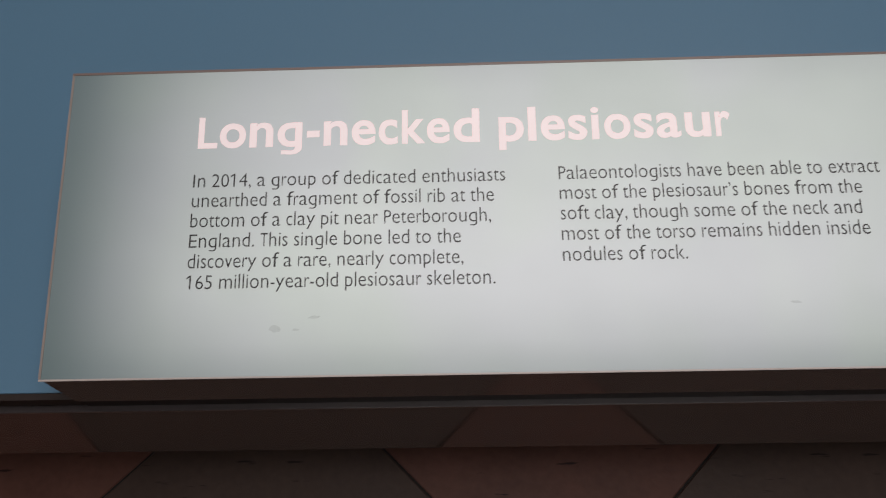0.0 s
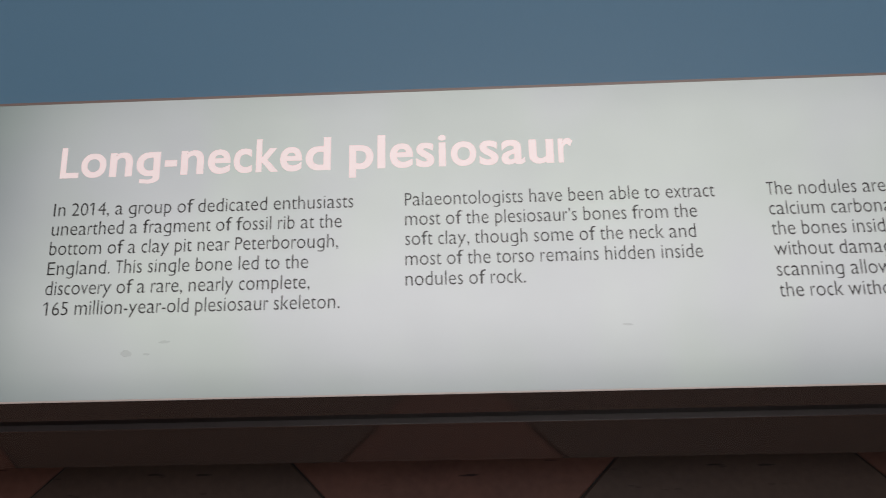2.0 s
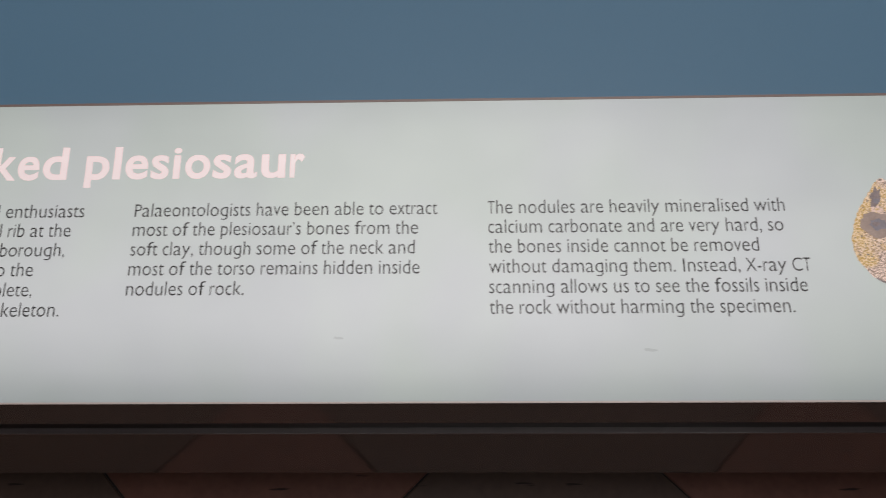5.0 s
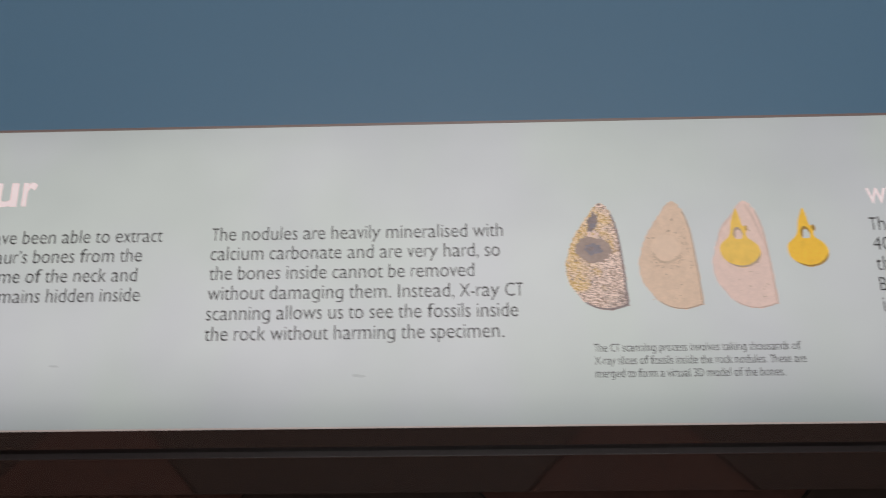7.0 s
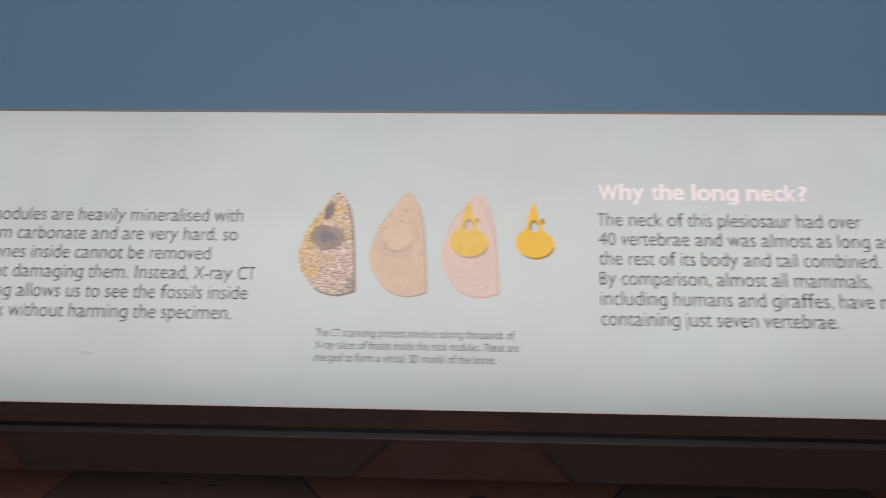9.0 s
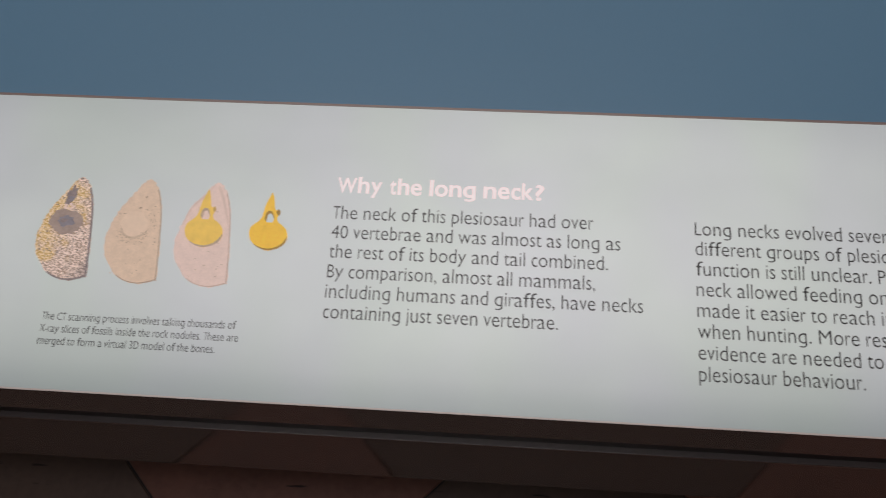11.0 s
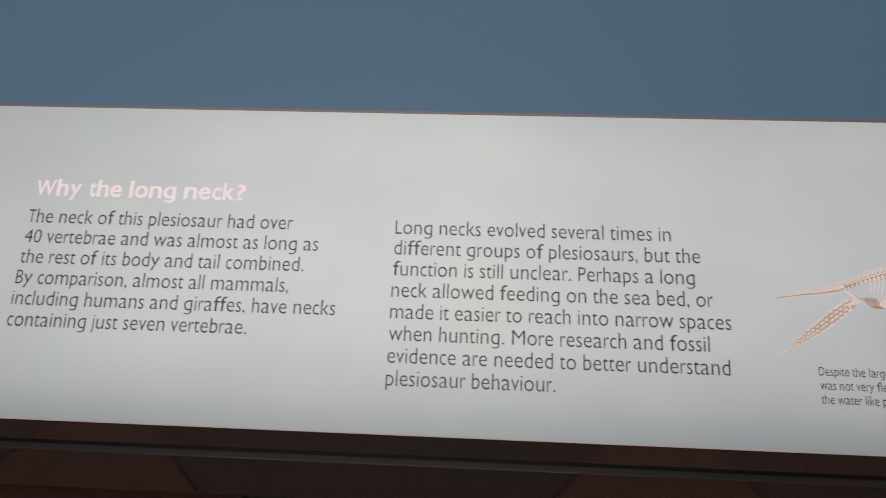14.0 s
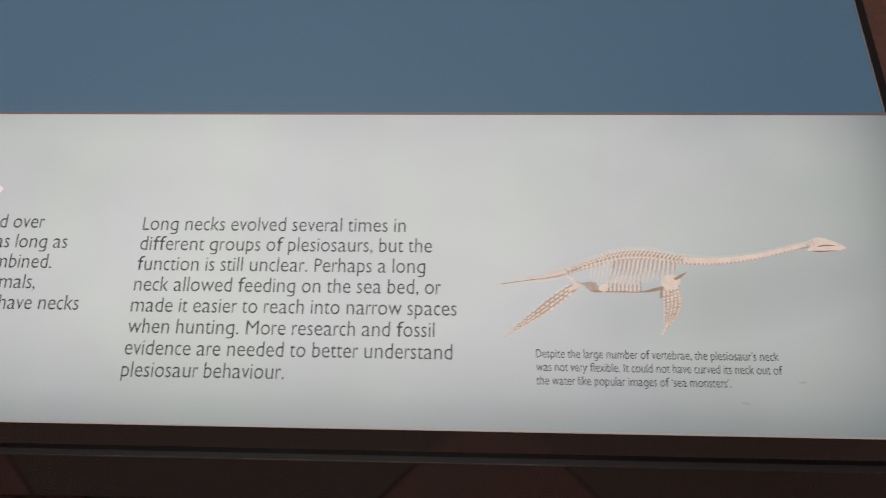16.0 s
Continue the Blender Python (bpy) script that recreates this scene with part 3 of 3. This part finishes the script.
for i in range(46):
    # hollows crowd round the foot and one side of the bulge
    turn, reach = ring_rnd.uniform(-2.6, 1.1), ring_rnd.uniform(1.0, 1.5)
    px, py = 4.184 + 0.050 * reach * math.cos(turn), 0.548 + 0.047 * reach * math.sin(turn)
    if px < 4.270:
        blob(px, py, ring_rnd.uniform(0.0012, 0.0042), ring_rnd.uniform(0.0010, 0.0020), 0.0015 + i * 1e-5, hollows, 0.3, 60 + i, 8, turn + 1.57)
tagged(part("pit", on_face(hollows), pit_tan, a), kind="stuff")
deep = blob(4.196, 0.604, 0.0065, 0.0026, 0.0020, None, 0.3, 4, 10, 0.4)
blob(4.210, 0.642, 0.0026, 0.0052, 0.0020, deep, 0.3, 6, 10)
part("deep_pit", on_face(deep), rock_mark, a)
part("crescent", on_face(flat(spline([(4.138, 0.540), (4.146, 0.516), (4.164, 0.500), (4.188, 0.496), (4.212, 0.506), (4.226, 0.522), (4.208, 0.512), (4.186, 0.504), (4.164, 0.509), (4.150, 0.522)]), 0.0013)), crescent_tan, a)
part("bulge", on_face(blob(4.182, 0.548, 0.046, 0.044, 0.0011, rough=0.05, seed=2, n=26)), bulge_tan, a, "faint bulge of bone in the rock")
a = part("rock_picture", on_face(nodule(4.327, 0.349, 0.189, 0.352, 0.0008)), rock_pink, panel, "printed picture of a translucent pink rock nodule")
part("rim", on_face(right_rim(4.327, 0.349, 0.189, 0.352, 0.0012, 0.045)), bulge_rim, a)
part("ridge", on_face(flat(spline([(4.452, 0.690), (4.470, 0.655), (4.484, 0.610), (4.498, 0.560), (4.505, 0.500), (4.498, 0.545), (4.480, 0.598), (4.464, 0.645), (4.447, 0.682)]), 0.0013)), soft_ridge, a)
part("ridge", on_face(flat(spline([(4.436, 0.696), (4.400, 0.655), (4.368, 0.620), (4.352, 0.585), (4.346, 0.545), (4.357, 0.585), (4.373, 0.616), (4.404, 0.648)]), 0.0013)), soft_ridge, a)
tagged(part("pit", on_face(pits(4.327, 0.349, 0.19, 0.352, 0.0014, 24, 8, 0.0026)), pit_tan, a), kind="stuff")


def vertebra(x, y, lift):
    """Rounded centrum with an arch round a small hole and a tall spine, in two halves; x, y: the middle of the centrum."""
    halves = ([(-3, 220), (-16, 195), (-31, 160), (-39, 125), (-46, 90), (-61, 67), (-84, 49), (-102, 30), (-106, 0), (-94, -35), (-66, -61), (-31, -75), (1, -84), (2, 0), (1, 57),
               (-16, 61), (-27, 78), (-24, 102), (-14, 116), (-2, 119), (0, 160)],
              [(-3, 220), (9, 195), (16, 160), (24, 130), (40, 125), (46, 107), (39, 87), (46, 65), (72, 47), (96, 23), (106, -10), (99, -40), (74, -65), (39, -77), (-1, -84), (-2, 0), (-1, 57),
               (14, 61), (20, 76), (17, 97), (8, 114), (-3, 119), (-5, 160)])
    bm = bmesh.new()
    for i, half in enumerate(halves):
        flat([(x + 0.00060 * px, y + 0.00064 * py) for px, py in spline(half, 4)], lift + i * 0.0002, bm)
    return bm


def hole_shade(x, y, lift):
    """The dark inner wall of the arch, seen along the top and one side of the hole."""
    return flat([(x + 0.00060 * px, y + 0.00064 * py) for px, py in spline(
        [(-20, 66), (-29, 80), (-27, 104), (-15, 120), (0, 122), (12, 112), (20, 96), (22, 78), (15, 92), (6, 106), (-6, 107), (-14, 98), (-16, 80)], 4)], lift)


UNDER = [(106, -12), (92, -50), (62, -73), (30, -83), (-2, -86), (-40, -77), (-76, -56), (-40, -70), (-2, -77), (34, -72), (62, -60), (84, -42)]


def under_shade(x, y, lift):
    """The shaded underside of the centrum."""
    return flat([(x + 0.00060 * px, y + 0.00064 * py) for px, py in spline(UNDER, 4)], lift)


part("bone_picture", on_face(vertebra(4.418, 0.535, 0.0016)), yellow_pale, a, "yellow neck bone inside the rock")
part("shaded_edge", on_face(under_shade(4.418, 0.535, 0.0024)), pit_tan, a)
part("shaded_edge", on_face(hole_shade(4.418, 0.535, 0.0024)), pit_tan, a)
part("shaded_edge", on_face(blob(4.444, 0.610, 0.006, 0.009, 0.0025, rough=0.25, seed=31, n=10)), yellow_shade_pale, a)
a = part("bone_picture", on_face(vertebra(4.631, 0.534, 0.0010)), yellow, panel, "printed picture of a yellow neck bone")
part("shaded_edge", on_face(under_shade(4.631, 0.534, 0.0018)), yellow_shade, a)
part("shaded_edge", on_face(hole_shade(4.631, 0.534, 0.0019)), yellow_shade, a)
part("shaded_edge", on_face(blob(4.657, 0.608, 0.007, 0.010, 0.0018, rough=0.25, seed=32, n=10)), yellow_shade, a)

# the skeleton picture: the line of the backbone from tail tip to skull
BACKBONE = spline([(7.108, 0.430), (7.180, 0.442), (7.250, 0.453), (7.301, 0.467), (7.386, 0.498), (7.472, 0.522), (7.556, 0.524), (7.639, 0.512), (7.723, 0.508), (7.806, 0.514),
                   (7.891, 0.529), (7.976, 0.550), (8.024, 0.561)], 10, closed=False)


def along(s):
    i = min(max(s, 0.0), 1.0) * (len(BACKBONE) - 1)
    k = min(int(i), len(BACKBONE) - 2)
    (x0, y0), (x1, y1) = BACKBONE[k], BACKBONE[k + 1]
    f, d = i - k, math.hypot(x1 - x0, y1 - y0)
    return x0 + f * (x1 - x0), y0 + f * (y1 - y0), (x1 - x0) / d, (y1 - y0) / d


def bar(bm, x0, y0, x1, y1, w0, w1, lift):
    d = math.hypot(x1 - x0, y1 - y0) or 1
    nx, ny = -(y1 - y0) / d, (x1 - x0) / d
    flat([(x0 + nx * w0, y0 + ny * w0), (x0 - nx * w0, y0 - ny * w0), (x1 - nx * w1, y1 - ny * w1), (x1 + nx * w1, y1 + ny * w1)], lift, bm)


spine, shade, ribs, belly, rib_shade, spines = (bmesh.new() for _ in range(6))
COUNT = 84


def girth(s):
    """Half the height of the backbone from the tail tip over the trunk to the skull."""
    rise = min(1.0, s / 0.45)
    return 0.0016 + 0.0112 * rise * rise * (3 - 2 * rise) if s < 0.62 else 0.0128 - 0.0058 * (s - 0.62) / 0.38


for i in range(COUNT):
    s = (i + 0.5) / COUNT
    x, y, tx, ty = along(s)
    x0, y0, _, _ = along(i / COUNT)
    x1, y1, _, _ = along((i + 1) / COUNT)
    thick, trunk = girth(s), math.exp(-((s - 0.42) / 0.13) ** 2)
    t0, t1 = girth(i / COUNT), girth((i + 1) / COUNT)
    flat([(x0, y0 - 0.95 * t0), (x1, y1 - 0.95 * t1), (x1, y1 + 0.75 * t1), (x0, y0 + 0.75 * t0)], 0.0010, spine)
    # the row of small hollows between the bodies of the bones
    bar(shade, x1, y1 - t1 * 1.02, x1 + 0.0008, y1 - t1 * (0.55 + 0.25 * trunk), 0.0019, 0.0012, 0.0016)
    if trunk > 0.18:
        # the arches over the trunk cross one another and leave a zigzag of hollows
        bar(shade, x1 - 0.004, y1 - t1 * 0.25, x1 + 0.003, y1 + t1 * 0.35, 0.0013, 0.0019, 0.0017)
        bar(rib_shade, x1 + 0.002, y1 - t1 * 0.50, x1 - 0.003, y1 + t1 * 0.05, 0.0014, 0.0010, 0.0018)
        bar(shade, x - 0.0005, y + thick * 0.55, x + 0.0015, y + thick * 0.95, 0.0021, 0.0010, 0.0019)
        bar(spine, x + 0.001, y + thick * 0.6, x - 0.003, y + thick + 0.010 * trunk, 0.0017, 0.0012, 0.0012)
    if s < 0.30:
        bar(shade, x0, y0 - t0 * 0.35, x1, y1 - t1 * 0.35, 0.0007, 0.0007, 0.0015)
    tall = thick + 0.004 + 0.012 * math.exp(-((s - 0.45) / 0.14) ** 2) + (0.006 * math.sin(math.pi * s / 0.35) if s < 0.35 else 0.0)
    lean = 0.004 if s < 0.45 else 0.001
    for shift in (0.0, 0.5):
        px, py = x + (x1 - x0) * shift, y + (y1 - y0) * shift
        bar(spines, px, py + thick * 0.6, px - ty * tall - lean, py + tall, 0.0020, 0.0011, 0.0009 + 0.0001 * shift)
    if s < 0.27:
        bar(ribs, x, y - thick, x - 0.003, y - thick - 0.008 * min(1, s * 6), 0.0014, 0.0010, 0.0009)
for i in range(20):
    s = 0.328 + 0.0127 * i
    x, y, tx, ty = along(s)
    drop = 0.028 + 0.066 * math.sin(math.pi * (i + 2.5) / 24.5)
    bend = -0.004 - 0.021 * math.sin(math.pi * i / 19)
    x1, y1 = x + bend * 0.3, y - drop * 0.5
    slim = 0.0012 if i < 6 else 0.0021
    bar(ribs, x, y - 0.008, x1, y1, slim + 0.0006, slim + 0.0003, 0.0008)
    bar(ribs, x1, y1, x + bend, y - drop, slim + 0.0003, slim * 0.6, 0.0008)
    if i > 4:
        bar(rib_shade, x + 0.0044, y - 0.010, x1 + 0.0040, y1, 0.0022, 0.0015, 0.0007)
        bar(rib_shade, x1 + 0.0040, y1, x + bend + 0.0028, y - drop * 0.92, 0.0015, 0.0006, 0.0007)
for i in range(9):
    # the belly ribs hang from the flank as thin rods and end in a row of knobs
    x = 7.424 + 0.0118 * i
    bar(belly, x + 0.003, 0.460 - 0.0020 * abs(i - 4), x, 0.418, 0.0012, 0.0024, 0.0009)
    bar(belly, x - 0.0005, 0.421, x - 0.001, 0.409, 0.0042, 0.0040, 0.0010)
    bar(rib_shade, x + 0.0050, 0.446, x + 0.0052, 0.411, 0.0009, 0.0022, 0.0007)
    bar(shade, x - 0.0040, 0.4100, x + 0.0036, 0.4092, 0.0014, 0.0016, 0.0013)
    bar(shade, x + 0.0046, 0.424, x + 0.0050, 0.4095, 0.0007, 0.0015, 0.0012)
part("skeleton_picture", on_face(spine), bone, panel, "printed picture of a pale plesiosaur skeleton")
skeleton_print = [o for o in panel.children if o.name.startswith("skeleton_picture")][0]
tagged(part("bone_shadow", on_face(shade), bone_shade, skeleton_print), kind="stuff")
tagged(part("back_spines", on_face(spines), ghost, skeleton_print, "faint pale spines along the back"), kind="stuff")
tagged(part("rib_shadow", on_face(rib_shade), rib_gap, skeleton_print), kind="stuff")
tagged(part("ribs", on_face(ribs), bone, skeleton_print), kind="stuff")
tagged(part("belly_ribs", on_face(belly), bone, skeleton_print), kind="stuff")
skull = flat(spline([(8.018, 0.566), (8.036, 0.578), (8.056, 0.585), (8.086, 0.580), (8.114, 0.568), (8.137, 0.553), (8.118, 0.546), (8.080, 0.540), (8.044, 0.540), (8.022, 0.545), (8.034, 0.556)]), 0.0018)
part("skull", on_face(skull), bone, skeleton_print)
gape = flat(spline([(8.052, 0.5555), (8.074, 0.5625), (8.108, 0.5605), (8.080, 0.5585)]), 0.0022)
flat(spline([(8.030, 0.543), (8.06, 0.5395), (8.112, 0.5445), (8.06, 0.5435)]), 0.0022, gape)
for k in range(4):
    bar(gape, 8.020 + 0.006 * k, 0.566 + 0.003 * k, 8.026 + 0.006 * k, 0.557 + 0.001 * k, 0.0009, 0.0006, 0.0023)
part("jaw_line", on_face(gape), bone_shade, skeleton_print)


def paddle(rows_of, start, end, bow, w0, w1, lift):
    """A flipper of rows of small bones between two points."""
    bm = bmesh.new()
    (x0, y0), (x1, y1) = start, end
    d = math.hypot(x1 - x0, y1 - y0)
    tx, ty = (x1 - x0) / d, (y1 - y0) / d
    n, uneven = 15, random.Random(rows_of)
    for j in range(rows_of):
        side = (j - (rows_of - 1) / 2) / max(rows_of - 1, 1)
        for i in range(n if abs(side) < 0.4 else n - 3):
            f0, f1 = (i + 0.5 * (j % 2)) / n, (i + 0.5 * (j % 2) + 0.74) / n

            def at(f):
                w = (w0 + (w1 - w0) * f) * (0.7 + 0.6 * math.sin(math.pi * min(1, f * 1.1)))
                off = side * w + bow * math.sin(math.pi * f)
                return x0 + tx * d * f - ty * off, y0 + ty * d * f + tx * off

            (a0, b0), (a1, b1) = at(f0 + uneven.uniform(-0.2, 0.2) / n), at(f1)
            r = (w0 + (w1 - w0) * f0) / rows_of * uneven.uniform(0.34, 0.54)
            bar(bm, a0, b0, a1, b1, r, r * 0.85, lift + 0.00005 * (i % 3))
    return bm


back_web = flat([(7.318, 0.432), (7.334, 0.414), (7.298, 0.384), (7.232, 0.338), (7.110, 0.264), (7.215, 0.358), (7.276, 0.406)], 0.0008)
part("flipper_shadow", on_face(back_web), web, skeleton_print)
front_web = flat([(7.592, 0.432), (7.636, 0.434), (7.640, 0.385), (7.626, 0.340), (7.584, 0.288), (7.588, 0.330), (7.592, 0.390)], 0.0008)
part("flipper_shadow", on_face(front_web), web, skeleton_print)
part("flipper", on_face(paddle(4, (7.318, 0.420), (7.106, 0.262), 0.002, 0.034, 0.006, 0.0011)), bone, skeleton_print)
part("flipper", on_face(paddle(5, (7.612, 0.432), (7.578, 0.284), 0.014, 0.050, 0.010, 0.0011)), bone, skeleton_print)
for outline in ([(7.292, 0.468), (7.318, 0.452), (7.345, 0.436), (7.350, 0.428), (7.330, 0.416), (7.306, 0.416), (7.326, 0.432), (7.312, 0.450)],
                [(7.585, 0.445), (7.600, 0.462), (7.622, 0.464), (7.642, 0.452), (7.632, 0.428), (7.606, 0.418), (7.588, 0.428)],
                [(7.400, 0.424), (7.416, 0.434), (7.430, 0.428), (7.420, 0.412), (7.404, 0.411)]):
    part("girdle_bone", on_face(flat(spline(outline), 0.0014)), bone, skeleton_print)
for outline, lift in (([(7.360, 0.428), (7.376, 0.434), (7.398, 0.428), (7.402, 0.412), (7.384, 0.410), (7.366, 0.418)], 0.0012),
                      ([(7.523, 0.409), (7.548, 0.418), (7.588, 0.428), (7.590, 0.420), (7.555, 0.411)], 0.0012),
                      ([(7.626, 0.448), (7.640, 0.453), (7.662, 0.472), (7.640, 0.464), (7.624, 0.454)], 0.0017),
                      ([(7.330, 0.446), (7.348, 0.436), (7.372, 0.440), (7.396, 0.434), (7.380, 0.428), (7.352, 0.430), (7.338, 0.438)], 0.0016),
                      ([(7.372, 0.412), (7.390, 0.407), (7.412, 0.409), (7.398, 0.413)], 0.0017),
                      ([(7.582, 0.418), (7.590, 0.416), (7.588, 0.398), (7.579, 0.392)], 0.0010)):
    part("shaded_bone", on_face(flat(spline(outline), lift)), web if outline[0][0] < 7.37 else rock_mark, skeleton_print)

for n_smear, (x, y, rx, ry) in enumerate([(0.700, 0.143, 0.016, 0.011), (0.764, 0.139, 0.011, 0.0035), (0.818, 0.176, 0.017, 0.0045), (2.255, 0.196, 0.016, 0.004),
                                           (7.80, 0.088, 0.013, 0.004), (7.965, 0.150, 0.010, 0.003),
                                           (3.21, 0.155, 0.02, 0.005)]):
    part("smear", on_face(blob(x, y, rx, ry, 0.0005, rough=0.22, seed=n_smear, turn=0.1 * (n_smear % 3 - 1))), smear, panel, "faint grey finger smear")

# ---------------------------------------------------------------- the floor of diagonal stone flags
DIAG, OFF_A, OFF_B, GAP = 0.953, -0.131, 0.345, 0.0034
floor = thing("floor", (0, 0, 0), "stone floor of red-brown and dark flags laid diagonally", "floor", kind="structure")
part("bedding", box(X0, Y0, -0.12, X1, Y1, -0.004), mortar, floor, "dark mortar bedding")


def flag_mesh(mat, name):
    half, bm = DIAG / 2 - GAP / 2 * math.sqrt(2), bmesh.new()
    tops = []
    for z, h in ((-0.02, half), (-0.0018, half), (0.0, half - 0.0025)):
        tops.append([bm.verts.new((h * cx, h * cy, z)) for cx, cy in ((1, 0), (0, 1), (-1, 0), (0, -1))])
    for low, high in zip(tops, tops[1:]):
        for i in range(4):
            bm.faces.new((low[i], low[(i + 1) % 4], high[(i + 1) % 4], high[i]))
    bm.faces.new(tops[-1])
    me = bpy.data.meshes.new(name)
    bm.to_mesh(me)
    bm.free()
    me.materials.append(mat)
    return me


flags = [flag_mesh(red_stone, "red_flag"), flag_mesh(dark_stone, "dark_flag")]
rnd = random.Random(4)
for i in range(-16, 18):
    for j in range(-16, 18):
        minus, plus = OFF_A + DIAG * (i + 0.5), OFF_B + DIAG * (j + 0.5)
        x, y = (minus + plus) / 2, (plus - minus) / 2
        if X0 + 0.2 < x < X1 - 0.2 and Y0 + 0.2 < y < Y1 - 0.2:
            ob = new("flagstone", flags[(i + j) % 2])
            ob.parent = floor
            ob.location = (x, y, rnd.uniform(-0.0008, 0.0008))
